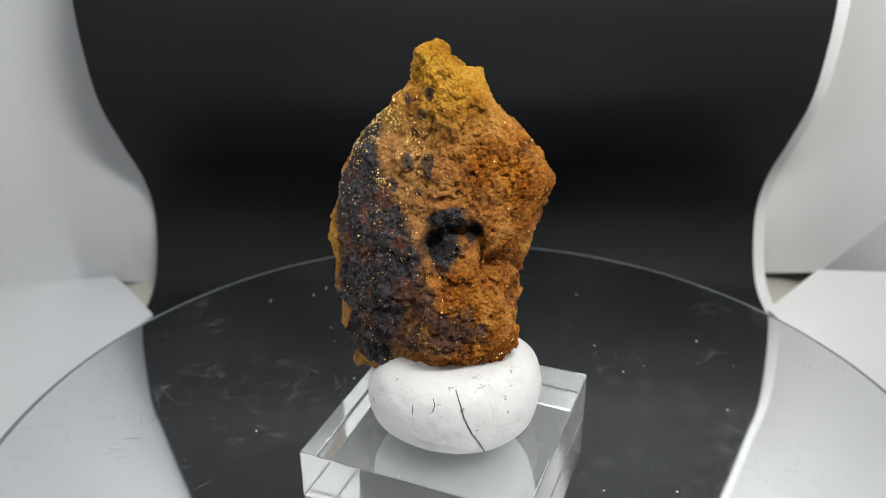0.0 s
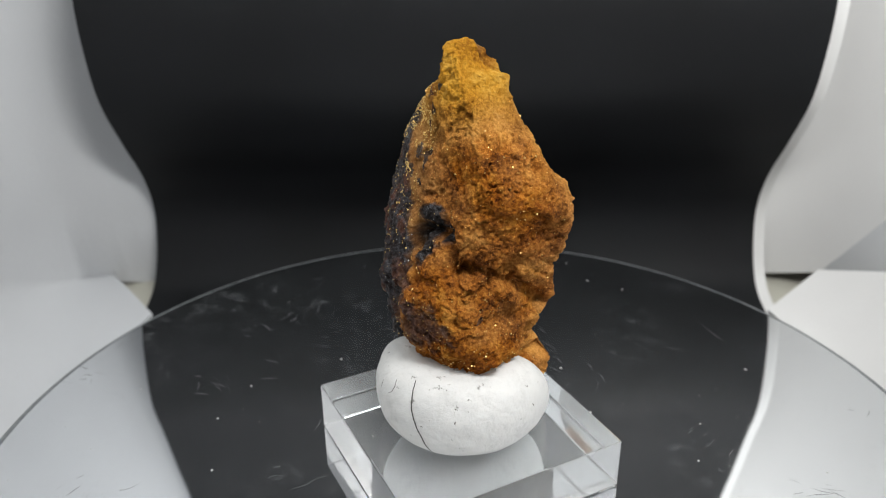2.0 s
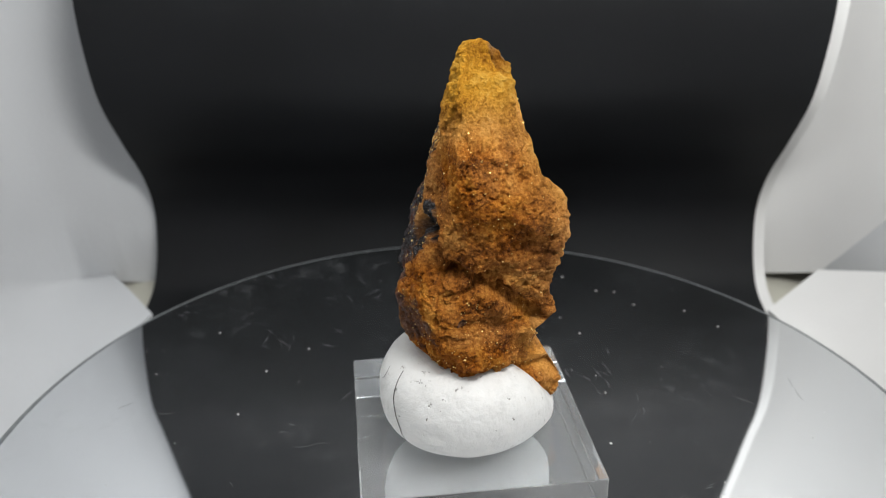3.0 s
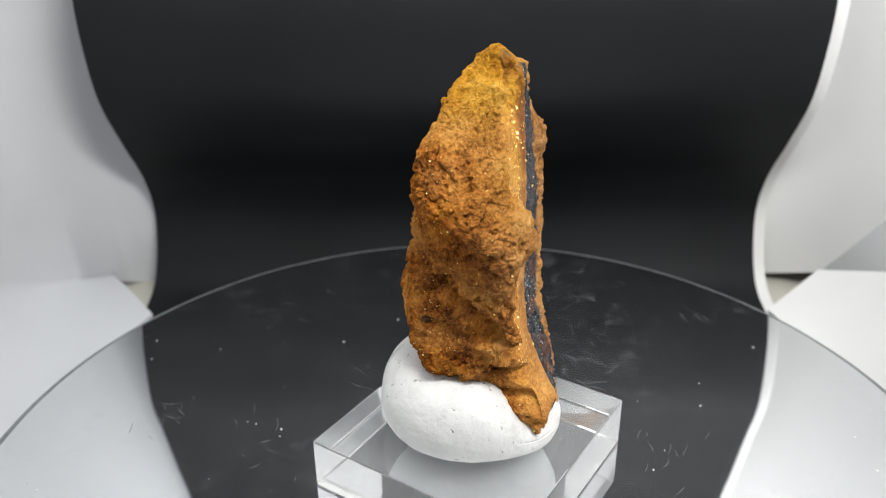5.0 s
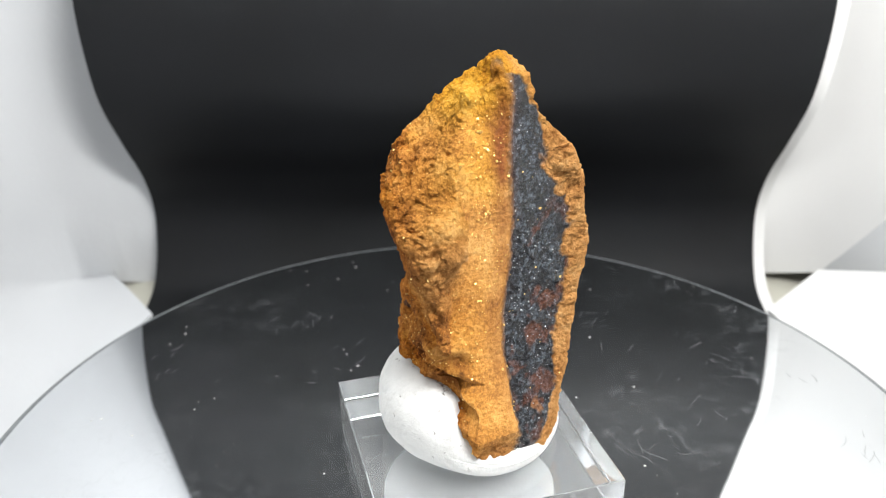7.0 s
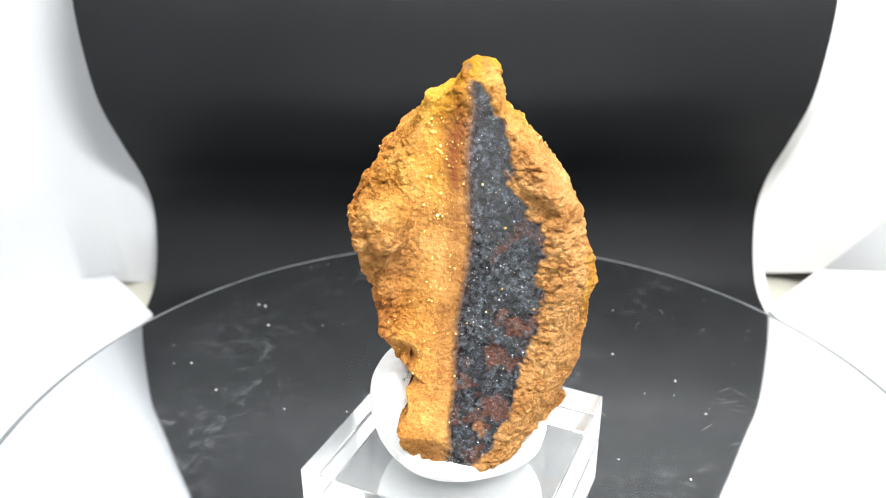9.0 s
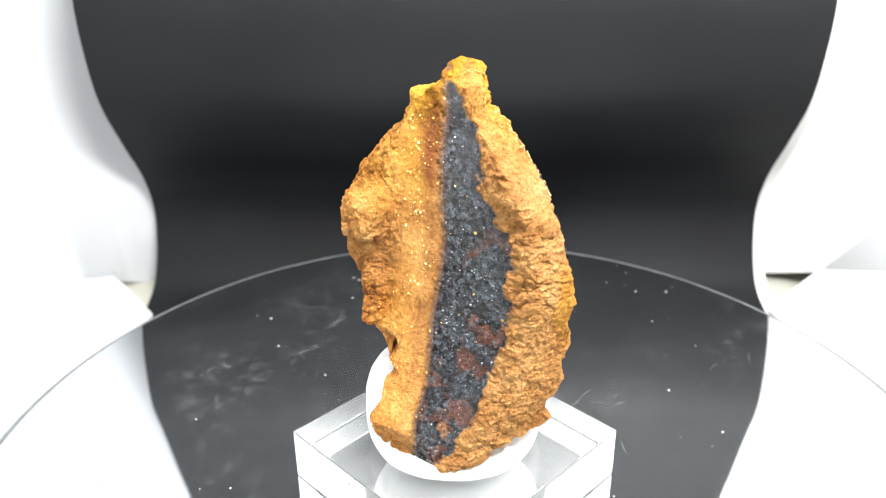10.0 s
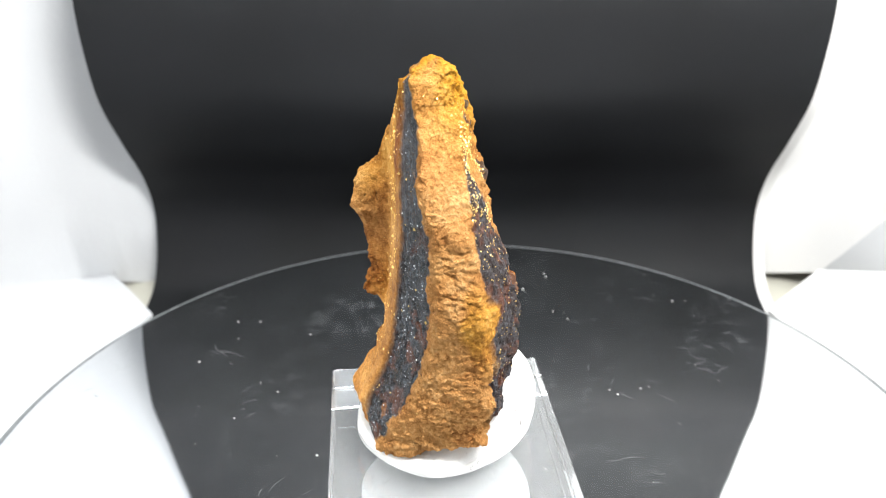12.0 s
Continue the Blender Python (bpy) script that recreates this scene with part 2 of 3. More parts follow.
CURVE = [(0.020, -0.0262), (0.055, -0.0262), (0.080, -0.0262), (0.095, -0.0228), (0.1025, -0.009), (0.100, 0.003), (0.0915, 0.015), (0.0835, 0.027),
         (0.0805, 0.038), (0.080, 0.050), (0.0835, 0.062), (0.088, 0.078), (0.0925, 0.093), (0.099, 0.120), (0.104, 0.160), (0.106, 0.192)]
tagged(part("backdrop", sheet_bm(CURVE, -0.0772, 0.0754, 0.0004, wave=0.0012), BLACK, smooth=True),
       "black vinyl backdrop sheet curving down behind the turntable", "backdrop", kind="structure")
UNDER = [(y + 0.0016, z - 0.0003 if z < -0.02 else z) for y, z in CURVE]
tagged(part("white_sheet", sheet_bm(UNDER, -0.0735, 0.0786, 0.0003, wave=0.0012), FABRIC, smooth=True),
       "white backing sheet showing beside the black backdrop", "sheet")


def led_strip(x, y, name):
    root = tagged(new(name), "slim white diode strip assumed under the lid, out of view", "light", group="diode strips")
    root.location = (x, y, LID)
    part("housing", box_bm(-0.080, 0.080, -0.012, 0.012, -0.003, -0.0002, 0.0006), FABRIC, root)
    return root


led_strip(0.004, -0.085, "led_strip")
# housing for the added rear row
led_strip(0.010, 0.035, "led_strip")

# ---- turntable ----
base = tagged(new("turntable_base"), "round black plastic turntable base standing on the sheet", "turntable")
base.location = (0.0012, 0.0027, FLOOR_Z)
part("shell", lathe([(0, 0.0009), (0.052, 0.0009), (0.056, 0.002), (0.056, 0.017), (0.053, 0.019), (0.020, 0.020), (0.012, 0.0228), (0, 0.0228)]), PLASTIC, base, smooth=True)

DISC_R = 0.0681
disc = tagged(new("mirror_disc"), "round dusty mirror-glass turntable plate with ground edge", "turntable")
part("mirror", lathe([(0, -0.0010), (DISC_R - 0.0012, -0.0010), (DISC_R - 0.0012, 0.0), (0, 0.0)], 192), MIRROR, disc)
part("rim", lathe([(DISC_R - 0.0007, -0.0042), (DISC_R, -0.0036), (DISC_R, -0.0005), (DISC_R - 0.0009, 0.00002), (DISC_R - 0.00125, 0.00002), (DISC_R - 0.00125, -0.0040)], 192),
     RIM, disc, "grey ground glass edge", smooth=True)
part("tray", lathe([(0, -0.0042), (DISC_R - 0.003, -0.0042), (DISC_R - 0.003, -0.0012), (0, -0.0012)], 96), PLASTIC, disc)


def dust_flecks():
    rng = random.Random(4)
    bm = bmesh.new()
    for i in range(150):
        r, a = DISC_R * 0.98 * math.sqrt(rng.random()), rng.uniform(0, 6.283)
        c0 = Vector((r * math.cos(a), r * math.sin(a), 0.00003))
        size = rng.choice((0.00006, 0.00008, 0.00012, 0.00018))
        n = rng.choice((5, 6, 7))
        vs = [bm.verts.new(c0 + Vector((size * rng.uniform(0.6, 1.5) * math.cos(k * 6.283 / n), size * rng.uniform(0.5, 1.2) * math.sin(k * 6.283 / n), 0))) for k in range(n)]
        top = bm.verts.new(c0 + Vector((0, 0, size * 0.5)))
        for k in range(n):
            bm.faces.new((vs[k], vs[(k + 1) % n], top))
    return bm


def scratches():
    """Hairline scuffs, bunched as wiping leaves them."""
    rng = random.Random(11)
    bm = bmesh.new()
    for bunch in range(34):
        r0, a0 = DISC_R * rng.uniform(0.35, 0.95), rng.uniform(0, 6.283)
        way0 = rng.uniform(0, 3.14)
        for k in range(rng.choice((2, 3, 5, 8))):
            p = Vector((r0 * math.cos(a0) + rng.gauss(0, 0.0022), r0 * math.sin(a0) + rng.gauss(0, 0.0022), 0.00003))
            way, bend = way0 + rng.gauss(0, 0.35), rng.gauss(0, 0.10)
            length, wide = rng.uniform(0.0006, 0.0035), rng.uniform(0.000012, 0.00003)
            last = None
            for i in range(7):
                d = Vector((math.cos(way), math.sin(way), 0))
                n = Vector((-d.y, d.x, 0)) * wide * math.sin(math.pi * (i + 0.5) / 7)
                pair = (bm.verts.new(p - n), bm.verts.new(p + n))
                if last:
                    bm.faces.new((last[0], pair[0], pair[1], last[1]))
                last = pair
                p = p + d * length / 6
                way += bend
            if p.length > DISC_R * 0.98:
                p.z = 0
    return bm


tagged(part("scratches", scratches(), SCRATCH, disc, "pale hairline scratches"), kind="stuff")
tagged(part("dust", dust_flecks(), DUST, disc, "pale dust flecks"), kind="stuff")

# ---- acrylic display block ----
BLOCK_TOP = 0.0074
block = tagged(part("display_block", box_bm(-0.0152, 0.0152, -0.0152, 0.0152, 0.0, BLOCK_TOP - 0.0001, 0.00022, 2), ACRYLIC),
               "clear square acrylic display block on the mirror plate", "display block")
block.visible_shadow = False          # clear: the light goes through
BLOCK_HOME = pose(-0.0006, 0.0021, 0.0001, 0, 0, 68.96)

# ---- putty ----
PUTTY_C, PUTTY_R, PUTTY_H = Vector((-0.0003, 0.0014)), 0.0114, 0.0146


def putty_skin(a, e):
    """A point of the squashed ball: a turns round it, e climbs from foot (-90 degrees) to crown."""
    low = e < 0
    ce, se = math.cos(e), math.sin(e)
    k = (abs(ce) ** 3.6 + abs(se) ** 3.6) ** (-1 / 3.6) if low else (abs(ce) ** 2.05 + abs(se) ** 2.05) ** (-1 / 2.05)
    flat, up = ce * k, se * k
    d = Vector((flat * math.cos(a), flat * math.sin(a), up))
    lump = 1 + 0.030 * noise.noise(d * 1.3 + Vector((4, 1, 7))) + 0.010 * noise.noise(d * 4.0) + 0.004 * noise.noise(d * 9.0)
    x, y = d.x * PUTTY_R * lump, d.y * PUTTY_R * lump
    pressed = (x * -0.342 + y * 0.940 + 0.0012) / 0.0105       # the side on which the stone's foot sits deep
    s = max(0.0, min(1.0, pressed))
    s = s * s * (3 - 2 * s)
    mid = PUTTY_H * (0.38 - 0.20 * s)
    if low:
        z = mid + up * mid
        x += -0.342 * 0.0009 * s
        y += 0.940 * 0.0009 * s + 0.0003 * up * up
    else:
        z = mid + up * (PUTTY_H - mid) * (1 - 0.87 * s)
        z -= 0.0030 * up ** 3 * (1 - s)
        x += -0.342 * 0.0006 * s
        y += 0.940 * 0.0006 * s
    return Vector((x, y, max(z, 0.0)))


def putty_ball():
    bm = bmesh.new()
    NA, NE = 160, 90
    rings = [[bm.verts.new(putty_skin(2 * math.pi * i / NA, math.pi * (k / NE - 0.5))) for i in range(NA)] for k in range(1, NE)]
    for r0, r1 in zip(rings, rings[1:]):
        for i in range(NA):
            bm.faces.new((r0[i], r0[(i + 1) % NA], r1[(i + 1) % NA], r1[i]))
    bm.faces.new(rings[0][::-1])
    bm.faces.new(rings[-1])
    return bm


def putty_crack():
    """A thin dark split down the ball, with a short branch."""
    bm = bmesh.new()
    for line, wide in (([(-89, 38), (-86, 25), (-84, 14), (-80, 2), (-75, -14), (-71, -30), (-68, -44)], 0.00011),
                       ([(-105, 30), (-103, 24), (-104, 18), (-107, 15)], 0.00006), ([(-118, 20), (-117, 12)], 0.00006), ([(-128, -20), (-122, -30)], 0.00005)):
        last = None
        n = 10 * (len(line) - 1)
        for k in range(n + 1):
            u = k / 10
            i = min(int(u), len(line) - 2)
            a = line[i][0] + (line[i + 1][0] - line[i][0]) * (u - i) + 0.5 * noise.noise((k * 0.9, wide * 1e5, 0))
            e = line[i][1] + (line[i + 1][1] - line[i][1]) * (u - i)
            p = putty_skin(radians(a), radians(e))
            p = p + (p - Vector((0, 0, PUTTY_H / 2))).normalized() * 0.00006
            w2 = wide * (0.35 + 0.65 * math.sin(math.pi * (0.08 + 0.86 * k / n))) * (1 + 0.4 * noise.noise((k * 0.7, 3, 1)))
            side_way = Vector((-math.sin(radians(a)), math.cos(radians(a)), 0)) * w2
            pair = (bm.verts.new(p - side_way), bm.verts.new(p + side_way))
            if last:
                bm.faces.new((last[0], last[1], pair[1], pair[0]))
            last = pair
    return bm


putty = tagged(part("putty_ball", putty_ball(), PUTTY, smooth=True), "squashed ball of white mounting putty with a crack", "putty")
part("crack", putty_crack(), CRACK, putty, "thin dark crack")
PUTTY_HOME = pose(PUTTY_C.x, PUTTY_C.y, BLOCK_TOP)

# ---- the mineral specimen ----
LEVELS = np.array([8.0, 10, 12, 14.5, 17, 20, 23, 26, 29, 32, 35, 38, 41, 44, 47, 50, 52.5, 55, 57.3])
SIDES = {}


def side(azimuth, *reach):
    """One flank of the stone: how far it stands from the axis, in millimetres, level by level."""
    SIDES[azimuth] = np.array(reach)


side(0, 3.4, 5.2, 6.5, 6.7, 4.6, 7.7, 8.1, 9.3, 10.0, 10.6, 11.2, 11.6, 11.1, 10.1, 8.1, 4.8, 3.2, -0.3, -1.3)
side(20, 6.7, 8.7, 10.1, 10.6, 9.1, 8.3, 9.4, 11.7, 12.0, 12.3, 13.0, 13.4, 12.7, 11.0, 9.1, 6.6, 5.0, 2.6, 0.2)
side(40, 8.6, 11.1, 12.6, 13.2, 12.1, 8.9, 11.0, 12.7, 12.5, 12.6, 13.3, 13.6, 12.5, 10.5, 8.6, 6.9, 5.5, 4.7, 1.1)
side(60, 10.4, 11.8, 13.6, 14.3, 13.9, 10.8, 11.9, 13.1, 12.2, 11.9, 12.6, 12.8, 11.7, 9.4, 9.0, 7.4, 6.8, 6.1, 2.9)
side(80, 11.2, 12.3, 12.5, 13.4, 13.8, 11.0, 11.0, 11.6, 11.1, 9.9, 10.0, 11.3, 12.0, 10.7, 10.1, 8.2, 7.8, 6.8, 4.3)
side(100, 13.0, 14.1, 13.1, 13.0, 12.6, 12.5, 12.2, 12.0, 11.6, 11.8, 11.7, 11.7, 11.3, 11.1, 10.7, 10.1, 9.5, 8.2, 5.4)
side(120, 12.7, 13.3, 13.6, 13.7, 13.9, 13.9, 14.2, 14.3, 14.1, 14.2, 14.3, 14.3, 14.3, 13.8, 12.9, 11.4, 10.3, 8.2, 4.1)
side(140, 10.3, 12.0, 13.0, 13.4, 13.9, 14.7, 14.8, 14.9, 15.7, 16.4, 16.1, 15.1, 15.1, 14.5, 13.3, 11.1, 9.6, 8.3, 4.3)
side(160, 8.5, 10.8, 12.0, 14.8, 15.0, 15.5, 16.9, 17.3, 17.9, 18.4, 17.9, 16.1, 15.8, 13.8, 11.9, 8.9, 7.3, 6.6, 4.9)
side(180, 6.5, 8.4, 9.2, 14.2, 14.0, 15.4, 16.1, 16.9, 17.1, 17.5, 16.9, 15.2, 14.4, 13.1, 11.3, 8.6, 5.4, 5.2, 4.3)
side(200, 4.8, 4.6, 5.0, 12.0, 11.1, 13.4, 12.9, 14.0, 13.7, 14.1, 13.4, 12.6, 11.8, 10.7, 9.1, 7.1, 4.0, 3.7, 2.9)
side(220, 2.7, 3.4, 3.8, 8.6, 8.9, 9.6, 8.5, 10.1, 9.1, 9.6, 8.9, 8.4, 7.7, 7.0, 5.9, 4.7, 2.0, 2.0, 1.6)
side(240, 0.3, 1.4, 1.7, 4.0, 5.7, 5.4, 7.4, 6.7, 7.2, 6.0, 5.7, 4.5, 4.0, 3.3, 1.7, 1.4, 1.0, 0.4, -0.4)
side(260, -2.2, -0.6, -0.5, 2.0, 4.2, 5.6, 6.8, 6.8, 7.0, 5.6, 4.6, 3.9, 3.0, 2.6, 2.2, 1.2, 0.5, -0.8, -2.5)
side(280, -4.7, -2.6, -2.5, -0.6, 3.4, 4.6, 5.1, 5.7, 6.0, 6.2, 5.8, 5.7, 5.1, 5.2, 4.7, 2.5, 1.4, -0.8, -4.6)
side(300, -6.6, -4.3, -4.8, -3.5, 3.8, 5.6, 6.4, 6.5, 6.2, 6.8, 6.4, 6.4, 6.1, 6.9, 6.3, 2.9, 1.9, -1.0, -3.8)
side(320, -3.8, -3.0, -2.5, -0.3, 4.8, 7.2, 7.6, 6.5, 6.4, 6.7, 6.7, 7.3, 8.0, 8.6, 7.7, 4.3, 2.2, -1.2, -4.9)
side(340, -0.7, 0.9, 2.0, 2.9, 5.2, 7.9, 7.8, 5.6, 7.0, 7.6, 8.1, 8.4, 9.5, 9.4, 8.3, 5.0, 2.1, -1.2, -3.1)


def value_noise(P, scale, octaves, seed, gain=0.5):
    """Smooth noise for arrays of points, about -1 to 1."""
    rng = np.random.RandomState(seed)
    table = rng.uniform(-1, 1, (64, 64, 64))
    total, amp, norm = np.zeros(len(P)), 1.0, 0.0
    for o in range(octaves):
        Q = P / scale * 2.0 ** o + 17.3 * o + 1000
        i = np.floor(Q).astype(int)
        f = Q - i
        f = f * f * (3 - 2 * f)
        s = 0
        for dx in (0, 1):
            for dy in (0, 1):
                for dz in (0, 1):
                    wgt = (f[:, 0] if dx else 1 - f[:, 0]) * (f[:, 1] if dy else 1 - f[:, 1]) * (f[:, 2] if dz else 1 - f[:, 2])
                    s = s + wgt * table[(i[:, 0] + dx) % 64, (i[:, 1] + dy) % 64, (i[:, 2] + dz) % 64]
        total += amp * s
        norm += amp
        amp *= gain
    return total / norm


def chips(P, scale, seed):
    """Broken-rock cells: a random value for each chip, and how near a point lies to the seam between two chips."""
    rng = np.random.RandomState(seed)
    jitter, level = rng.uniform(0, 1, (32, 32, 32, 3)), rng.uniform(-1, 1, (32, 32, 32))
    Q = P / scale + 500
    base = np.floor(Q).astype(int)
    f1, f2, val = np.full(len(P), 9.0), np.full(len(P), 9.0), np.zeros(len(P))
    for dx in (-1, 0, 1):
        for dy in (-1, 0, 1):
            for dz in (-1, 0, 1):
                c = base + np.array([dx, dy, dz])
                k = (c[:, 0] % 32, c[:, 1] % 32, c[:, 2] % 32)
                d = np.linalg.norm(c + jitter[k] - Q, axis=1)
                near = d < f1
                f2 = np.where(near, f1, np.minimum(f2, d))
                val = np.where(near, level[k], val)
                f1 = np.where(near, d, f1)
    return val, np.exp(-(f2 - f1) / 0.10)


def smoothstep(x, lo, hi):
    u = np.clip((x - lo) / (hi - lo), 0, 1)
    return u * u * (3 - 2 * u)


TURN_RATE = 20.323      # degrees a second, clockwise from above


def across(P, azimuth):
    """Distance along the horizontal direction of that azimuth, and towards its right-hand viewer."""
    a = math.radians(azimuth)
    return P[:, 0] * math.cos(a) + P[:, 1] * math.sin(a), P[:, 0] * math.sin(a) - P[:, 1] * math.cos(a)


def specimen_mesh():
    NT, NH = 720, 560
    top, bottom = 57.2, 8.2
    az = np.radians(np.array(sorted(SIDES)))
    reach = np.array([SIDES[k] for k in sorted(SIDES)])
    u = np.linspace(0, 1, NH)
    z = bottom + (top - bottom) * u
    hz = np.array([np.interp(z, LEVELS, r) for r in reach])                    # sides x heights
    c = 2 / len(az) * np.array([(hz * np.cos(az)[:, None]).sum(0), (hz * np.sin(az)[:, None]).sum(0)])
    th = np.linspace(0, 2 * np.pi, NT, endpoint=False)
    inv = np.zeros((NH, NT))
    POWER = 60
    for k, a in enumerate(az):
        d = np.maximum(hz[k] - (c[0] * math.cos(a) + c[1] * math.sin(a)), 0.7)
        cs = np.maximum(np.cos(th - a), 0)
        inv += (cs[None, :] / d[:, None]) ** POWER
    r = 0.98 * inv ** (-1 / POWER)
    cap = np.sqrt(np.clip(1 - np.clip((z - 56.3) / (top - 56.3), 0, 1) ** 2.2, 0.0, 1))
    foot = np.sqrt(np.clip(1 - np.clip((9.0 - z) / 1.2, 0, 1) ** 2, 0.0, 1))
    r = r * np.maximum(cap * foot, 1e-3)[:, None]
    X = c[0][:, None] + r * np.cos(th)
    Y = c[1][:, None] + r * np.sin(th)
    Z = np.repeat(z[:, None], NT, 1)
    P = np.stack([X, Y, Z], -1).reshape(-1, 3)
    # the banded face is split off flat, from the raised plate on its one side to the cheek on its other
    ua, _ = across(P, 203.2)
    lo = np.interp(P[:, 2], STRIPE_Z, STRIPE_A)
    hi = np.interp(P[:, 2], STRIPE_Z, STRIPE_B)
    over = P[:, 0] * math.cos(1.326) + P[:, 1] * math.sin(1.326) - np.interp(P[:, 2], SPLIT_Z, SPLIT_D)
    sunk = np.maximum(over, 0) / 0.80 * smoothstep(ua + 0.6 * value_noise(P, 4.0, 2, 14), lo - 9.0, lo - 5.0)
    P = P - sunk[:, None] * np.array([math.cos(1.972), math.sin(1.972), 0])
    over = P[:, 0] * math.cos(1.50) + P[:, 1] * math.sin(1.50) - np.interp(P[:, 2], SPLIT_Z, BAND_D)
    sunk = np.maximum(over, 0) / 0.89 * smoothstep(ua, lo - 1.5, lo + 1.0) * smoothstep(-ua, -hi - 3.5, -hi - 0.3)
    P = P - sunk[:, None] * np.array([math.cos(1.972), math.sin(1.972), 0])
    G = P.reshape(NH, NT, 3)
    along = np.roll(G, -6, 1) - np.roll(G, 6, 1)
    pad = np.concatenate([np.repeat(G[:1], 6, 0), G, np.repeat(G[-1:], 6, 0)])
    out = np.cross(along, pad[12:] - pad[:-12]).reshape(-1, 3)
    out /= np.maximum(np.linalg.norm(out, axis=1), 1e-9)[:, None]

    # mineral zones
    wob = value_noise(P, 3.0, 4, 11)
    wob2 = value_noise(P, 9.0, 3, 12)
    jag = value_noise(P, 1.6, 3, 13, 0.6)
    blotch = value_noise(P, 5.0, 4, 22, 0.6)
    speckle = value_noise(P, 0.9, 3, 24, 0.65)
    x, y, zz = P.T
    ang = np.degrees(np.arctan2(y - np.repeat(c[1], NT), x - np.repeat(c[0], NT)))

    def facing(a, soft=35):
        return np.clip(np.cos(np.radians(ang - a)), 0, 1) ** (90 / soft)

    def blob(cx, cy, cz, size, tall):
        return np.exp(-((x - cx) ** 2 + (y - cy) ** 2) / size ** 2 - (zz - cz) ** 2 / tall ** 2)

    banded = smoothstep(np.cos(np.radians(ang - 110)), -0.10, 0.05)
    spur = np.exp(-((ua - 4.9) / 1.1) ** 2 - ((zz - 41.4) / 1.0) ** 2)
    band = smoothstep(ua + 0.30 * wob, lo - 0.7, lo + 0.6) * smoothstep(-(ua + 0.9 * wob + 0.9 * jag + 0.35 * speckle), -hi - 0.30, -hi + 0.30)
    band = band * (1 - 0.9 * smoothstep(spur + 0.2 * jag, 0.35, 0.6)) * banded
    island = np.maximum.reduce([blob(-6.9, 10.4, 38.6, 1.3, 2.2), 0.9 * blob(-7.4, 10.4, 34.4, 1.0, 1.6), 0.8 * blob(-7.4, 9.9, 43.6, 1.2, 1.2), 0.7 * blob(-3.4, 12.4, 16.0, 1.6, 2.4)])
    island = smoothstep(island + 0.45 * jag, 0.50, 0.85) * band
    edge_rust = np.exp(-((ua - lo + 1.0) / 1.1) ** 2) * banded * smoothstep(zz, 8, 24)
    edge_rust = edge_rust * (0.55 + 0.9 * np.exp(-((zz - 48.5) / 5.0) ** 2) + 0.4 * jag)
    # glossy flank beside the band
    glaze = smoothstep(ua + 0.9 * wob, lo - 7.0, lo - 3.8) * smoothstep(-ua, -lo - 0.3, -lo + 0.8) * banded
    glaze = glaze * smoothstep(zz + wob, 11, 16) * smoothstep(-zz, -54, -50)

    u0, _ = across(P, 0.0)            # across the crusted face
    right = np.interp(zz, CRUST_Z, CRUST_A)
    brink = np.interp(zz, BRINK_Z, BRINK_Y)
    crusted = smoothstep(brink - y + 0.30 * jag, -0.15, 0.15) * smoothstep(-u0, 3.0, 4.0)
    crust = smoothstep(-(u0 + 0.9 * wob + 0.4 * jag), -right - 0.7, -right + 0.7) * crusted
    crust = crust * smoothstep(-(zz + 1.2 * wob2 - 0.2 * u0), -54.5, -51.5)
    ochre_left = smoothstep(-u0 - 0.8 * wob, 14.4, 15.2) * np.exp(-((zz - 31.5) / 4.6) ** 2)
    crust = crust * (1 - np.clip(ochre_left * 1.3, 0, 1))
    crust = crust * smoothstep(zz + 0.4 * (u0 + 9) + 0.8 * jag, 14.0, 16.5)
    mottle = value_noise(P, 2.2, 4, 71, 0.65)
    crust = crust * (1 - 0.75 * smoothstep(zz, 42, 50) * smoothstep(mottle, -0.10, 0.20))
    # blue-grey mineral; its dark also paints the shade inside the hollow
    pocket = smoothstep(np.maximum.reduce([blob(-1.2, -3.6, 38.4, 3.6, 2.2), 1.05 * blob(-1.9, -4.2, 35.2, 3.2, 3.0), 0.9 * blob(1.6, -4.3, 37.6, 2.0, 1.8)]) + 0.35 * jag, 0.42, 0.72)
    lower = smoothstep(np.maximum.reduce([blob(-4.4, -5.0, 28.0, 3.2, 4.6), blob(-6.4, -3.6, 22.5, 3.4, 3.8), 0.95 * blob(-0.6, -6.0, 25.4, 4.6, 5.4)]) + 0.45 * jag + 0.2 * speckle, 0.40, 0.80)
    fleck = smoothstep(np.maximum(blob(5.4, -2.4, 26.4, 0.9, 0.9), 0.9 * blob(-5.0, -5.2, 24.6, 1.1, 1.0)) + 0.2 * jag, 0.45, 0.6)
    spots = np.zeros(len(P))
    for su, sz, size in ((-5.5, 51.1, 0.55), (-4.0, 49.8, 0.5), (-3.0, 51.9, 0.5), (-4.9, 47.6, 0.5), (-5.7, 44.4, 0.65), (-3.4, 44.8, 0.7), (-3.3, 43.6, 0.6), (-7.6, 41.4, 0.6), (-4.6, 41.0, 0.4)):
        spots = np.maximum(spots, smoothstep(-np.hypot(u0 - su, (zz - sz) * 0.85) - 0.40 * jag, -size - 0.12, -size + 0.12) * 0.85 * (y < 3.0))
    dark = np.clip(np.maximum.reduce([band * (1 - island), crust, 0.97 * pocket, 0.85 * lower, spots, 0.7 * fleck]), 0, 1)
    rust_in = smoothstep(value_noise(P, 2.6, 4, 21, 0.6), 0.05, 0.30)
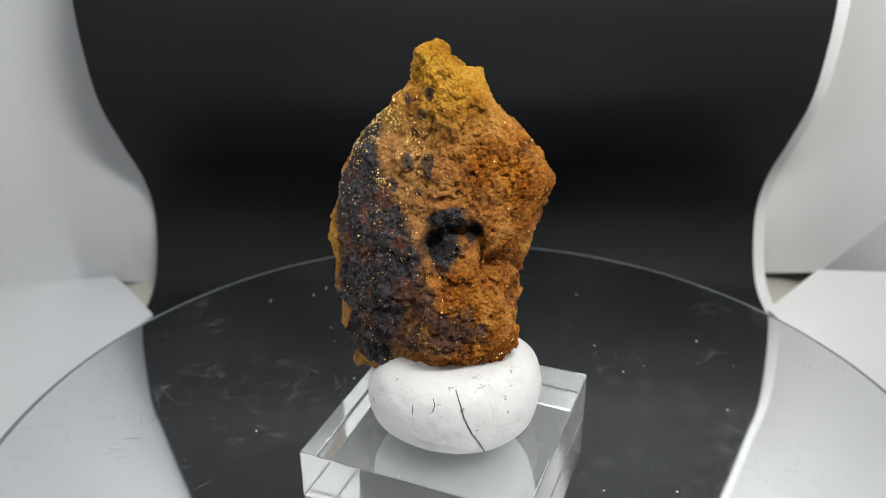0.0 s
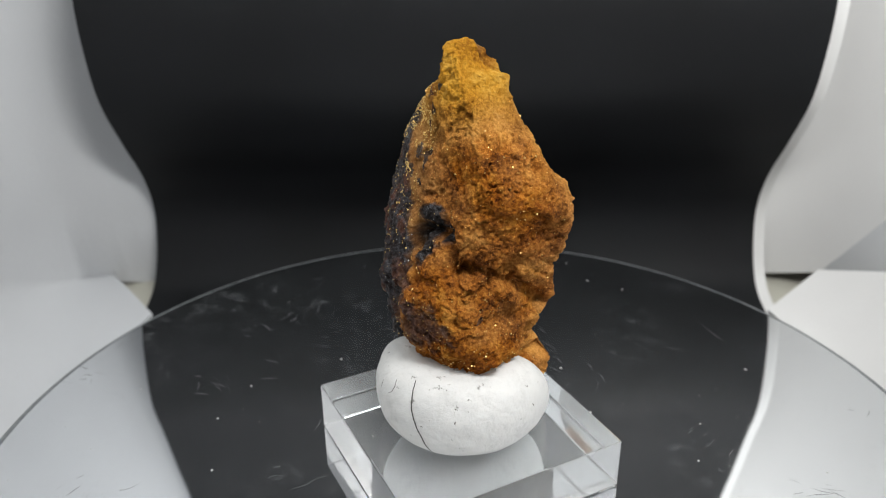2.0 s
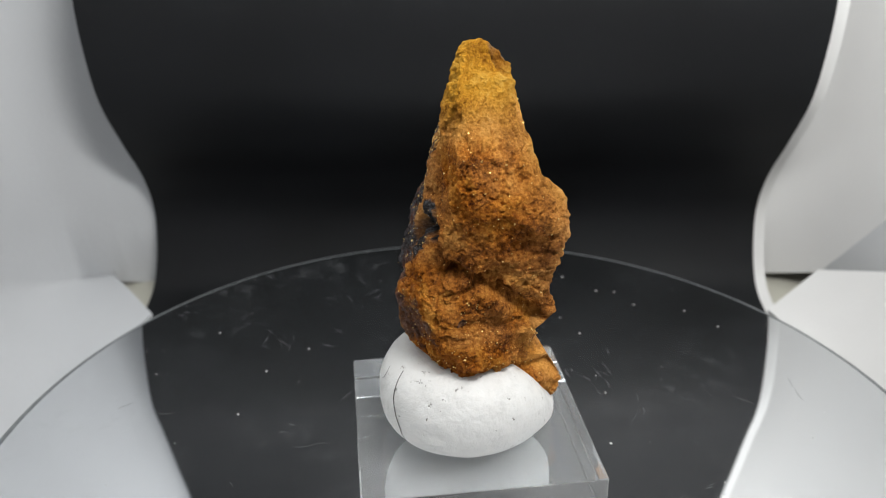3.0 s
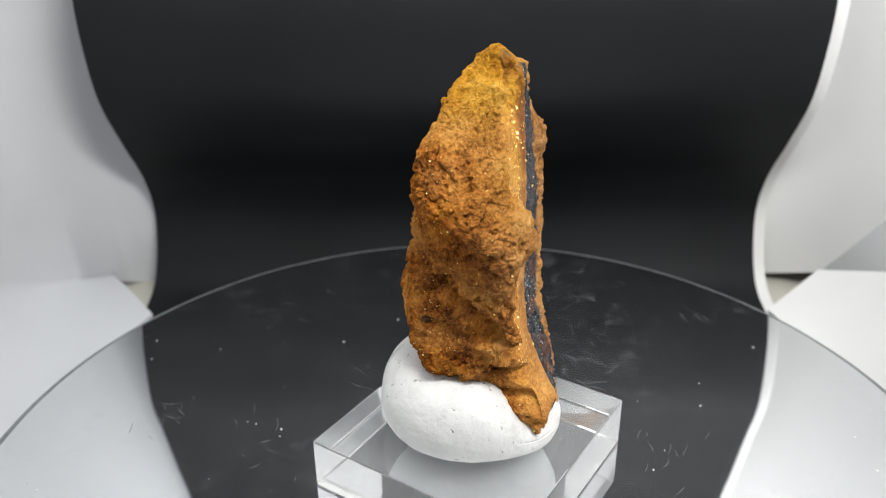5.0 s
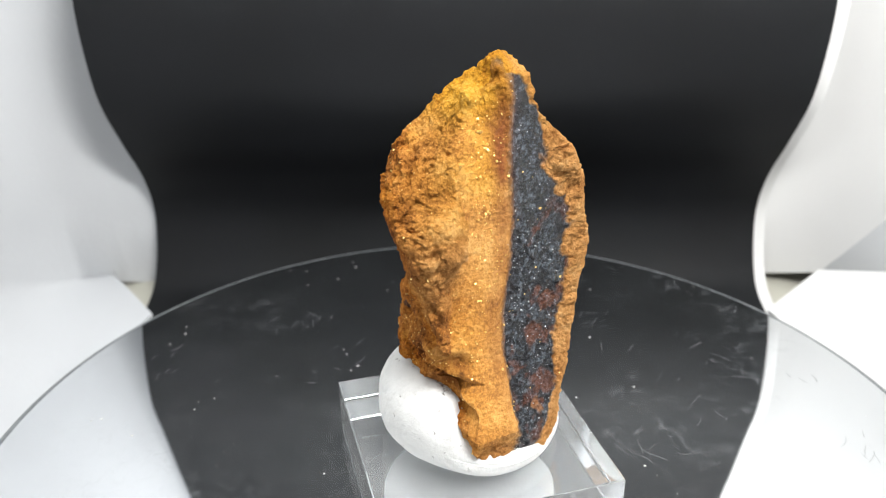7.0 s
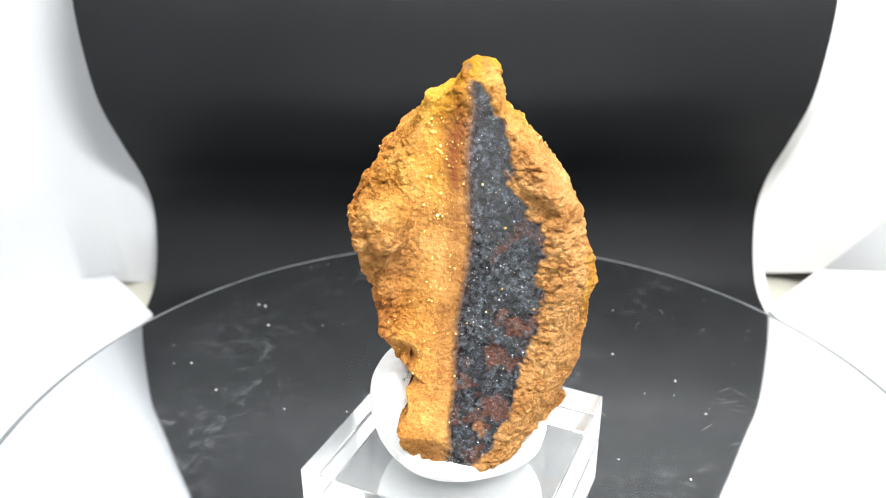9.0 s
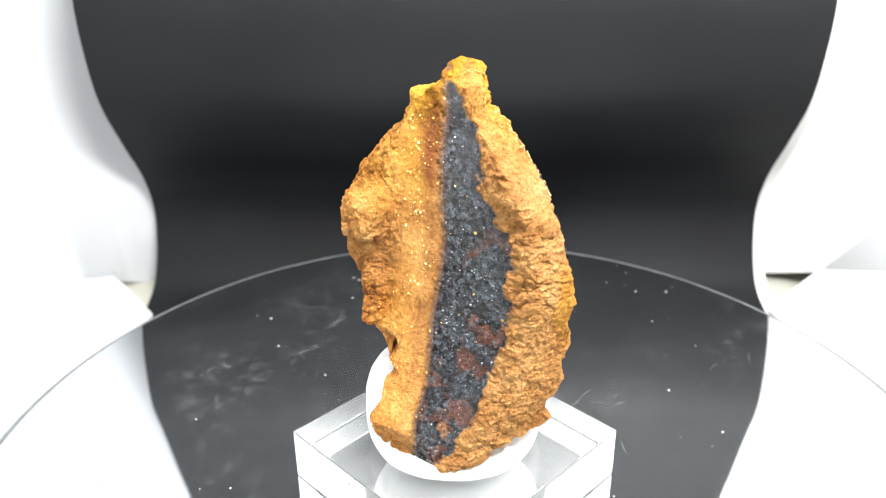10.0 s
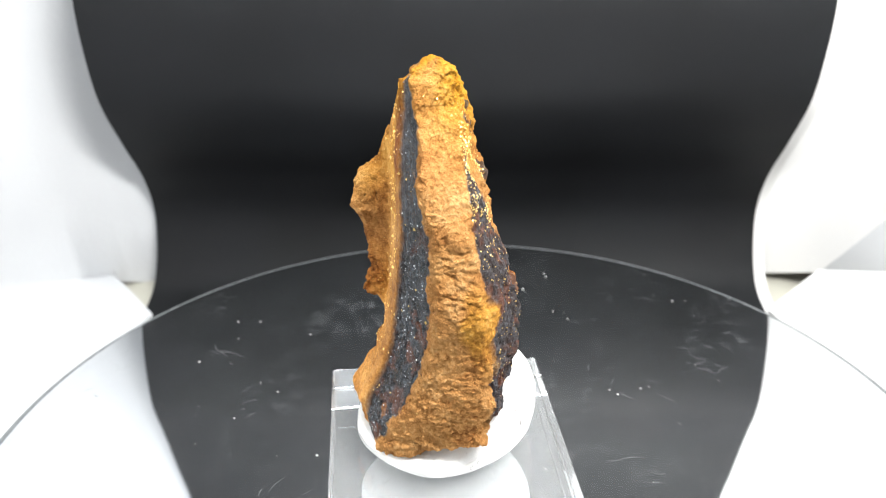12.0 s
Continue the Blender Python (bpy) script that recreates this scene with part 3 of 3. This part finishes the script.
    rust = np.clip(np.maximum.reduce([0.75 * edge_rust, 0.38 * rust_in * band * smoothstep(-zz, -43, -36), 0.75 * island,
                                      crust * (0.07 + 0.42 * smoothstep(mottle, -0.02, 0.3)), 0.30 * lower]), 0, 1)

    # brown porous ground mass of the broken side
    broken = np.maximum(facing(-45, 55), 0.9 * facing(-5, 30) * smoothstep(-(zz + 3 * wob2), -37, -29))
    brown = np.clip(1.25 * broken * smoothstep(-(zz + 3.0 * wob2 + 1.5 * wob), -54, -46), 0, 1)
    brown = brown * np.clip(0.85 + 0.6 * blotch, 0.35, 1)
    deep = smoothstep(np.maximum(blob(6.6, 8.4, 22.6, 2.4, 2.2), blob(6.4, 6.2, 19.6, 2.4, 1.8)) + 0.3 * jag, 0.35, 0.75)
    scoop = facing(5, 45) * np.exp(-((zz - 33.5) / 4.0) ** 2) * smoothstep(blotch + wob, -0.2, 0.3)
    rust = np.maximum(rust, np.maximum.reduce([0.45 * deep, 0.38 * scoop, 0.50 * smoothstep(blotch, 0.12, 0.42) * (1 - dark) * facing(-30, 50) * smoothstep(-zz, -48, -40)]))
    rust = np.maximum(rust, 0.6 * smoothstep(-np.abs(u0 + 4.6 + 0.6 * wob), -1.3, -0.5) * smoothstep(zz, 44, 47) * smoothstep(-zz, -56, -53) * (y < 3.0) * smoothstep(jag, -0.2, 0.2))
    yellow = np.clip(smoothstep(zz + 3.0 * wob2, 45, 55), 0, 1) * (1 - brown)
    yellow = np.maximum(yellow, 0.8 * facing(62, 40) * smoothstep(zz + 2 * wob2, 36, 46))
    yellow = np.maximum(yellow * (1 - 0.75 * facing(135, 40)), 0.30 * glaze)
    yellow = np.maximum(yellow, 0.6 * np.clip(ochre_left * 1.3, 0, 1))
    smooth = np.clip(np.maximum.reduce([0.85 * band, 0.40 * crust, glaze, 0.6 * np.exp(-((zz - 12) / 4.5) ** 2) * facing(70, 40)]), 0, 1)
    gloss = np.clip(np.maximum.reduce([band, 0.55 * dark, 0.25 * glaze]), 0, 1)

    # relief
    rough = 1 - 0.85 * smooth
    plate = facing(135, 50)                       # the flat ochre cheek
    coarse = rough * (1 - 0.65 * plate) * (1 - 0.35 * facing(60, 40))
    push = 0.40 * value_noise(P, 7.0, 2, 31) * (0.3 + 0.7 * coarse)
    push += 0.34 * value_noise(P, 2.8, 3, 32, 0.6) * coarse
    ridged = 1 - 2 * np.abs(value_noise(P, 1.5, 3, 33, 0.6))
    push += 0.26 * (ridged - 0.5) * coarse
    warp = np.stack([value_noise(P, 1.5, 3, 51), value_noise(P, 1.5, 3, 52), value_noise(P, 1.5, 3, 53)], 1)
    chip, seam = chips(P + 0.9 * warp, 3.4, 41)
    push += (0.32 * chip - 0.20 * seam) * coarse
    chip, seam = chips(P + 0.5 * warp, 1.1, 42)
    push += (0.10 * chip - 0.10 * seam) * rough * (1.3 - 0.6 * plate)
    # thin ragged ledges across the flat cheek
    ledge = value_noise((P + 0.8 * warp) * np.array([0.45, 0.45, 1.5]), 1.0, 3, 38, 0.65)
    push += (0.16 * smoothstep(ledge, -0.1, 0.2) - 0.24 * smoothstep(-ledge, 0.25, 0.55)) * plate * rough
    pores = value_noise(P, 0.8, 2, 37)
    push -= 0.45 * smoothstep(pores, 0.22, 0.6) * rough * (0.35 + 0.65 * brown)
    push += 0.20 * value_noise(P, 0.45, 3, 34, 0.7) * (0.15 + 0.85 * rough)
    # knobbly crystalline skin of the crust and of the band's lower half
    knobs = chips(P + 0.3 * warp, 0.9, 43)[0]
    push += (0.24 * knobs + 0.35 * value_noise(P, 1.8, 3, 39, 0.6)) * np.maximum(crust * smoothstep(-zz, -42, -34), 0.9 * pocket)
    push += (0.13 * knobs - 0.10) * band * smoothstep(-zz, -44, -38)
    # lobe below the overhang, ridge beside the crust, spike on the shoulder, loose knob of the foot
    push += 0.9 * smoothstep(-np.hypot((u0 - 1.0) / 6.4, (zz - 25.5) / 5.6) - 0.08 * wob, -1.0, -0.75) * facing(-75, 55)
    push += 1.1 * blob(2.2, 4.6, 53.3, 1.0, 0.8) + 0.7 * blob(-2.0, -3.4, 39.4, 1.5, 1.0)
    push += 0.8 * blob(9.6, 6.0, 40.6, 4.0, 2.2) * (1 - glaze) + 0.7 * blob(-9.4, -1.2, 30, 3.0, 8.0) * crust
    for line, wide, depth in GROOVES:
        q = np.full(len(P), 99.0)
        for a, b2 in zip(line, line[1:]):
            a, b2 = np.array(a), np.array(b2)
            way = np.clip(((P - a) @ (b2 - a)) / ((b2 - a) @ (b2 - a)), 0, 1)
            q = np.minimum(q, np.linalg.norm(P + 0.55 * warp - a - way[:, None] * (b2 - a), axis=1))
        push -= depth * np.exp(-(q / wide) ** 2)
    for hx, hy, hzz, size, tall, depth in HOLLOWS:
        q = ((x - hx) ** 2 + (y - hy) ** 2) / size ** 2 + (zz - hzz + 0.5 * wob) ** 2 / tall ** 2
        push -= depth * np.exp(-(q * 1.15) ** 1.8)
    taper = np.repeat(np.clip(cap * 1.2, 0, 1), NT)
    P = P + out * (push * (0.35 + 0.65 * taper))[:, None]
    P[:, 2] += (0.35 * value_noise(P, 2.2, 3, 36) * rough) * np.repeat(np.clip((z - 7) / 5, 0, 1), NT)

    idx = np.arange(NH * NT).reshape(NH, NT)
    nxt = np.roll(idx, -1, 1)
    quads = np.stack([idx[:-1], nxt[:-1], nxt[1:], idx[1:]], -1).reshape(-1, 4)
    caps = [list(range(NT))[::-1], list((NH - 1) * NT + np.arange(NT))]
    me = bpy.data.meshes.new("stone")
    me.from_pydata((P * 0.001).tolist(), [], quads.tolist() + [[int(i) for i in f] for f in caps])
    me.shade_smooth()
    for name, values in (("dark", dark), ("rust", rust), ("brown", brown), ("yellow", yellow), ("smooth", smooth), ("gloss", gloss)):
        me.attributes.new(name, "FLOAT", "POINT").data.foreach_set("value", values.astype(np.float32))
    me.update()
    left_gold = np.exp(-((u0 + 9.2) / 3.6) ** 2 - ((zz - 45.5) / 5.0) ** 2) * crusted
    clump = smoothstep(value_noise(P, 1.8, 3, 61), -0.10, 0.30)
    strip = np.exp(-((ua - lo + 2.6) / 1.5) ** 2) * banded
    big = strip * smoothstep(zz, 19, 27) * smoothstep(-zz, -53, -47) * (0.35 + clump) + 0.02 * band * smoothstep(zz, 12, 32)
    small = 4.0 * clump * left_gold + 0.09 * crust + 0.25 * crusted * smoothstep(-np.abs(u0 + 4.2), -2.0, 0) * clump * smoothstep(-zz, -51, -48) + 0.16 * brown * clump * smoothstep(-zz, -34, -28) + 0.04 * brown + 0.002
    glint = band * (0.12 + smoothstep(value_noise(P, 1.4, 3, 62), 0.0, 0.4)) * (0.4 + 0.6 * smoothstep(-zz, -46, -38)) + 0.25 * pocket + 0.06 * crust
    return me, P * 0.001, big, small, glint


# edges of the dark band, of the black crust and of the brink between crust and ochre cheek, by height
STRIPE_Z = [9.5, 11.5, 16.4, 19.4, 23.7, 27.6, 30.7, 34.4, 38.4, 41.5, 44.6, 47.4, 49.6, 52.7, 55.0, 55.8]
STRIPE_A = [-5.6, -5.5, -4.9, -3.8, -3.4, -3.0, -2.5, -1.9, -1.5, -1.6, -1.9, -1.9, -1.7, -1.2, -1.4, -1.0]
STRIPE_B = [-4.2, -1.9, 1.4, 2.7, 4.2, 5.2, 5.7, 6.0, 5.8, 5.4, 2.2, 2.3, 2.3, 1.2, -0.2, -1.0]
CRUST_Z = [19.7, 23.2, 27.4, 31, 34.5, 37.8, 40.1, 43.1, 45.3, 48.8, 51]
CRUST_A = [-8.2, -7.2, -6.2, -4.5, -4.5, -5.4, -7.5, -8.7, -9.0, -9.1, -8.5]
BRINK_Z = [12, 21, 26, 33.6, 40.9, 45.9, 50.2, 54.5]
BRINK_Y = [2.0, 2.8, 3.6, 4.4, 5.1, 4.8, 3.8, 3.4]
SPLIT_Z = [9, 13, 16, 19, 23, 28, 34, 40, 46, 51, 55.5]
SPLIT_D = [14.5, 13.8, 12.4, 10.7, 9.1, 8.2, 7.8, 7.5, 7.5, 6.9, 6.7]
BAND_D = [14.0, 12.8, 11.4, 9.9, 8.7, 8.0, 7.8, 7.7, 7.5, 7.1, 6.9]
# cracks and creases: their line, half width and depth
GROOVES = [(((2.0, -4.4, 37.6), (2.9, -5.0, 35.2), (3.5, -5.3, 32.4), (5.4, -4.0, 32.6)), 0.8, 2.4),
           (((4.6, -4.2, 33.6), (5.9, -3.2, 33.6), (7.3, -1.0, 31.9), (8.1, 2.1, 29.9), (8.5, 6.7, 25.5), (7.4, 8.6, 23.2)), 0.85, 2.0),
           (((7.3, -1.0, 31.9), (6.6, -2.2, 30.4)), 1.0, 1.2),
           (((-4.2, -4.0, 36.6), (-4.4, -4.4, 31.0), (-5.9, -4.6, 27.4), (-7.2, -3.8, 22.4)), 0.65, 1.0),
           (((10.9, 5.4, 38.2), (10.3, 7.2, 38.2), (9.6, 8.6, 38.5)), 0.45, 0.8),
           (((9.6, 8.6, 38.7), (8.4, 8.1, 41.4), (5.9, 6.6, 46.4)), 0.35, 0.30),
           (((-3.0, 0.6, 52.0), (-1.6, 0.2, 53.6), (0.6, 1.6, 53.9)), 0.45, 0.5),
           (((-3.1, 0.4, 51.6), (-3.3, -0.2, 46.8), (-3.7, -1.9, 42.1)), 0.35, 0.35),
           (((-10.2, 10.0, 21.4), (-12.6, 6.4, 20.4), (-13.7, 3.4, 18.6)), 0.5, 0.45),
           (((10.4, 3.0, 33.2), (9.6, 7.4, 31.6), (7.6, 9.4, 28.0)), 0.5, 0.6)]
HOLLOWS = [(-3.2, -4.4, 35.6, 1.6, 2.3, 3.0), (-0.4, -4.7, 37.2, 2.2, 0.9, 2.0), (6.6, 8.6, 22.8, 2.2, 1.5, 1.6), (6.3, 6.2, 19.4, 2.4, 1.5, 1.4),
           (8.2, 0.8, 33.4, 1.9, 1.7, 1.2), (-5.2, -4.8, 25.4, 1.1, 1.2, 0.8)]


def speck_mesh(P, sorts):
    """Tiny faceted metal grains seated in the surface: gold specks and added glints."""
    rng = np.random.RandomState(8)
    verts, faces = [], []
    pick = [(i, size) for density, count, size in sorts for i in rng.choice(len(P), count, replace=False, p=density / density.sum())]
    for i, size in pick:
        s = size * (0.55 + 1.1 * rng.rand() ** 2.5)
        R = np.linalg.qr(rng.randn(3, 3))[0] * s
        b0 = len(verts)
        for d in ((1, 0, 0), (-1, 0, 0), (0, 1, 0), (0, -1, 0), (0, 0, 1), (0, 0, -1)):
            verts.append((P[i] + R @ (np.array(d) * rng.uniform(0.7, 1.3))).tolist())
        for a in (0, 1):
            for e in (2, 3):
                for g in (4, 5):
                    faces.append((b0 + a, b0 + e, b0 + g))
    me = bpy.data.meshes.new("specks")
    me.from_pydata(verts, [], faces)
    return me


specimen = tagged(new("mineral_specimen"), "rough ochre-brown iron-ore stone with blue-black bands and gold specks", "mineral")
stone_mesh, skin, coarse_grains, fine_grains, glints = specimen_mesh()
part("stone", stone_mesh, ROCK, specimen)
tagged(part("gold_specks", speck_mesh(skin, ((coarse_grains, 150, 0.00016), (fine_grains, 1900, 0.0001))), GOLD, specimen, "tiny bright gold grains"), kind="stuff")

tagged(part("glints", speck_mesh(skin, ((glints, 420, 0.000055), (glints, 60, 0.00012))), SILVER, specimen, "tiny silvery grains added as glints on the dark parts"), kind="stuff")

# ---- movement ----
def turned(t):
    slow = {12.0: -1.4}.get(t, 0.0)
    return pose(0, 0, 0, 0, 0, -(TURN_RATE * t + slow))


def motions():
    times = [0.0, 1.0, 2.0, 3.0, 4.0, 5.0, 6.0, 7.0, 8.0, 9.0, 10.0, 11.0, 11.5, 12.0]
    walk(disc, [(t, Matrix.Translation((0.0012, 0.0027, 0)) @ turned(t)) for t in times])
    walk(block, [(t, turned(t) @ BLOCK_HOME) for t in times])
    walk(putty, [(t, turned(t) @ PUTTY_HOME) for t in times])
    walk(specimen, [(t, turned(t)) for t in times])


motions()
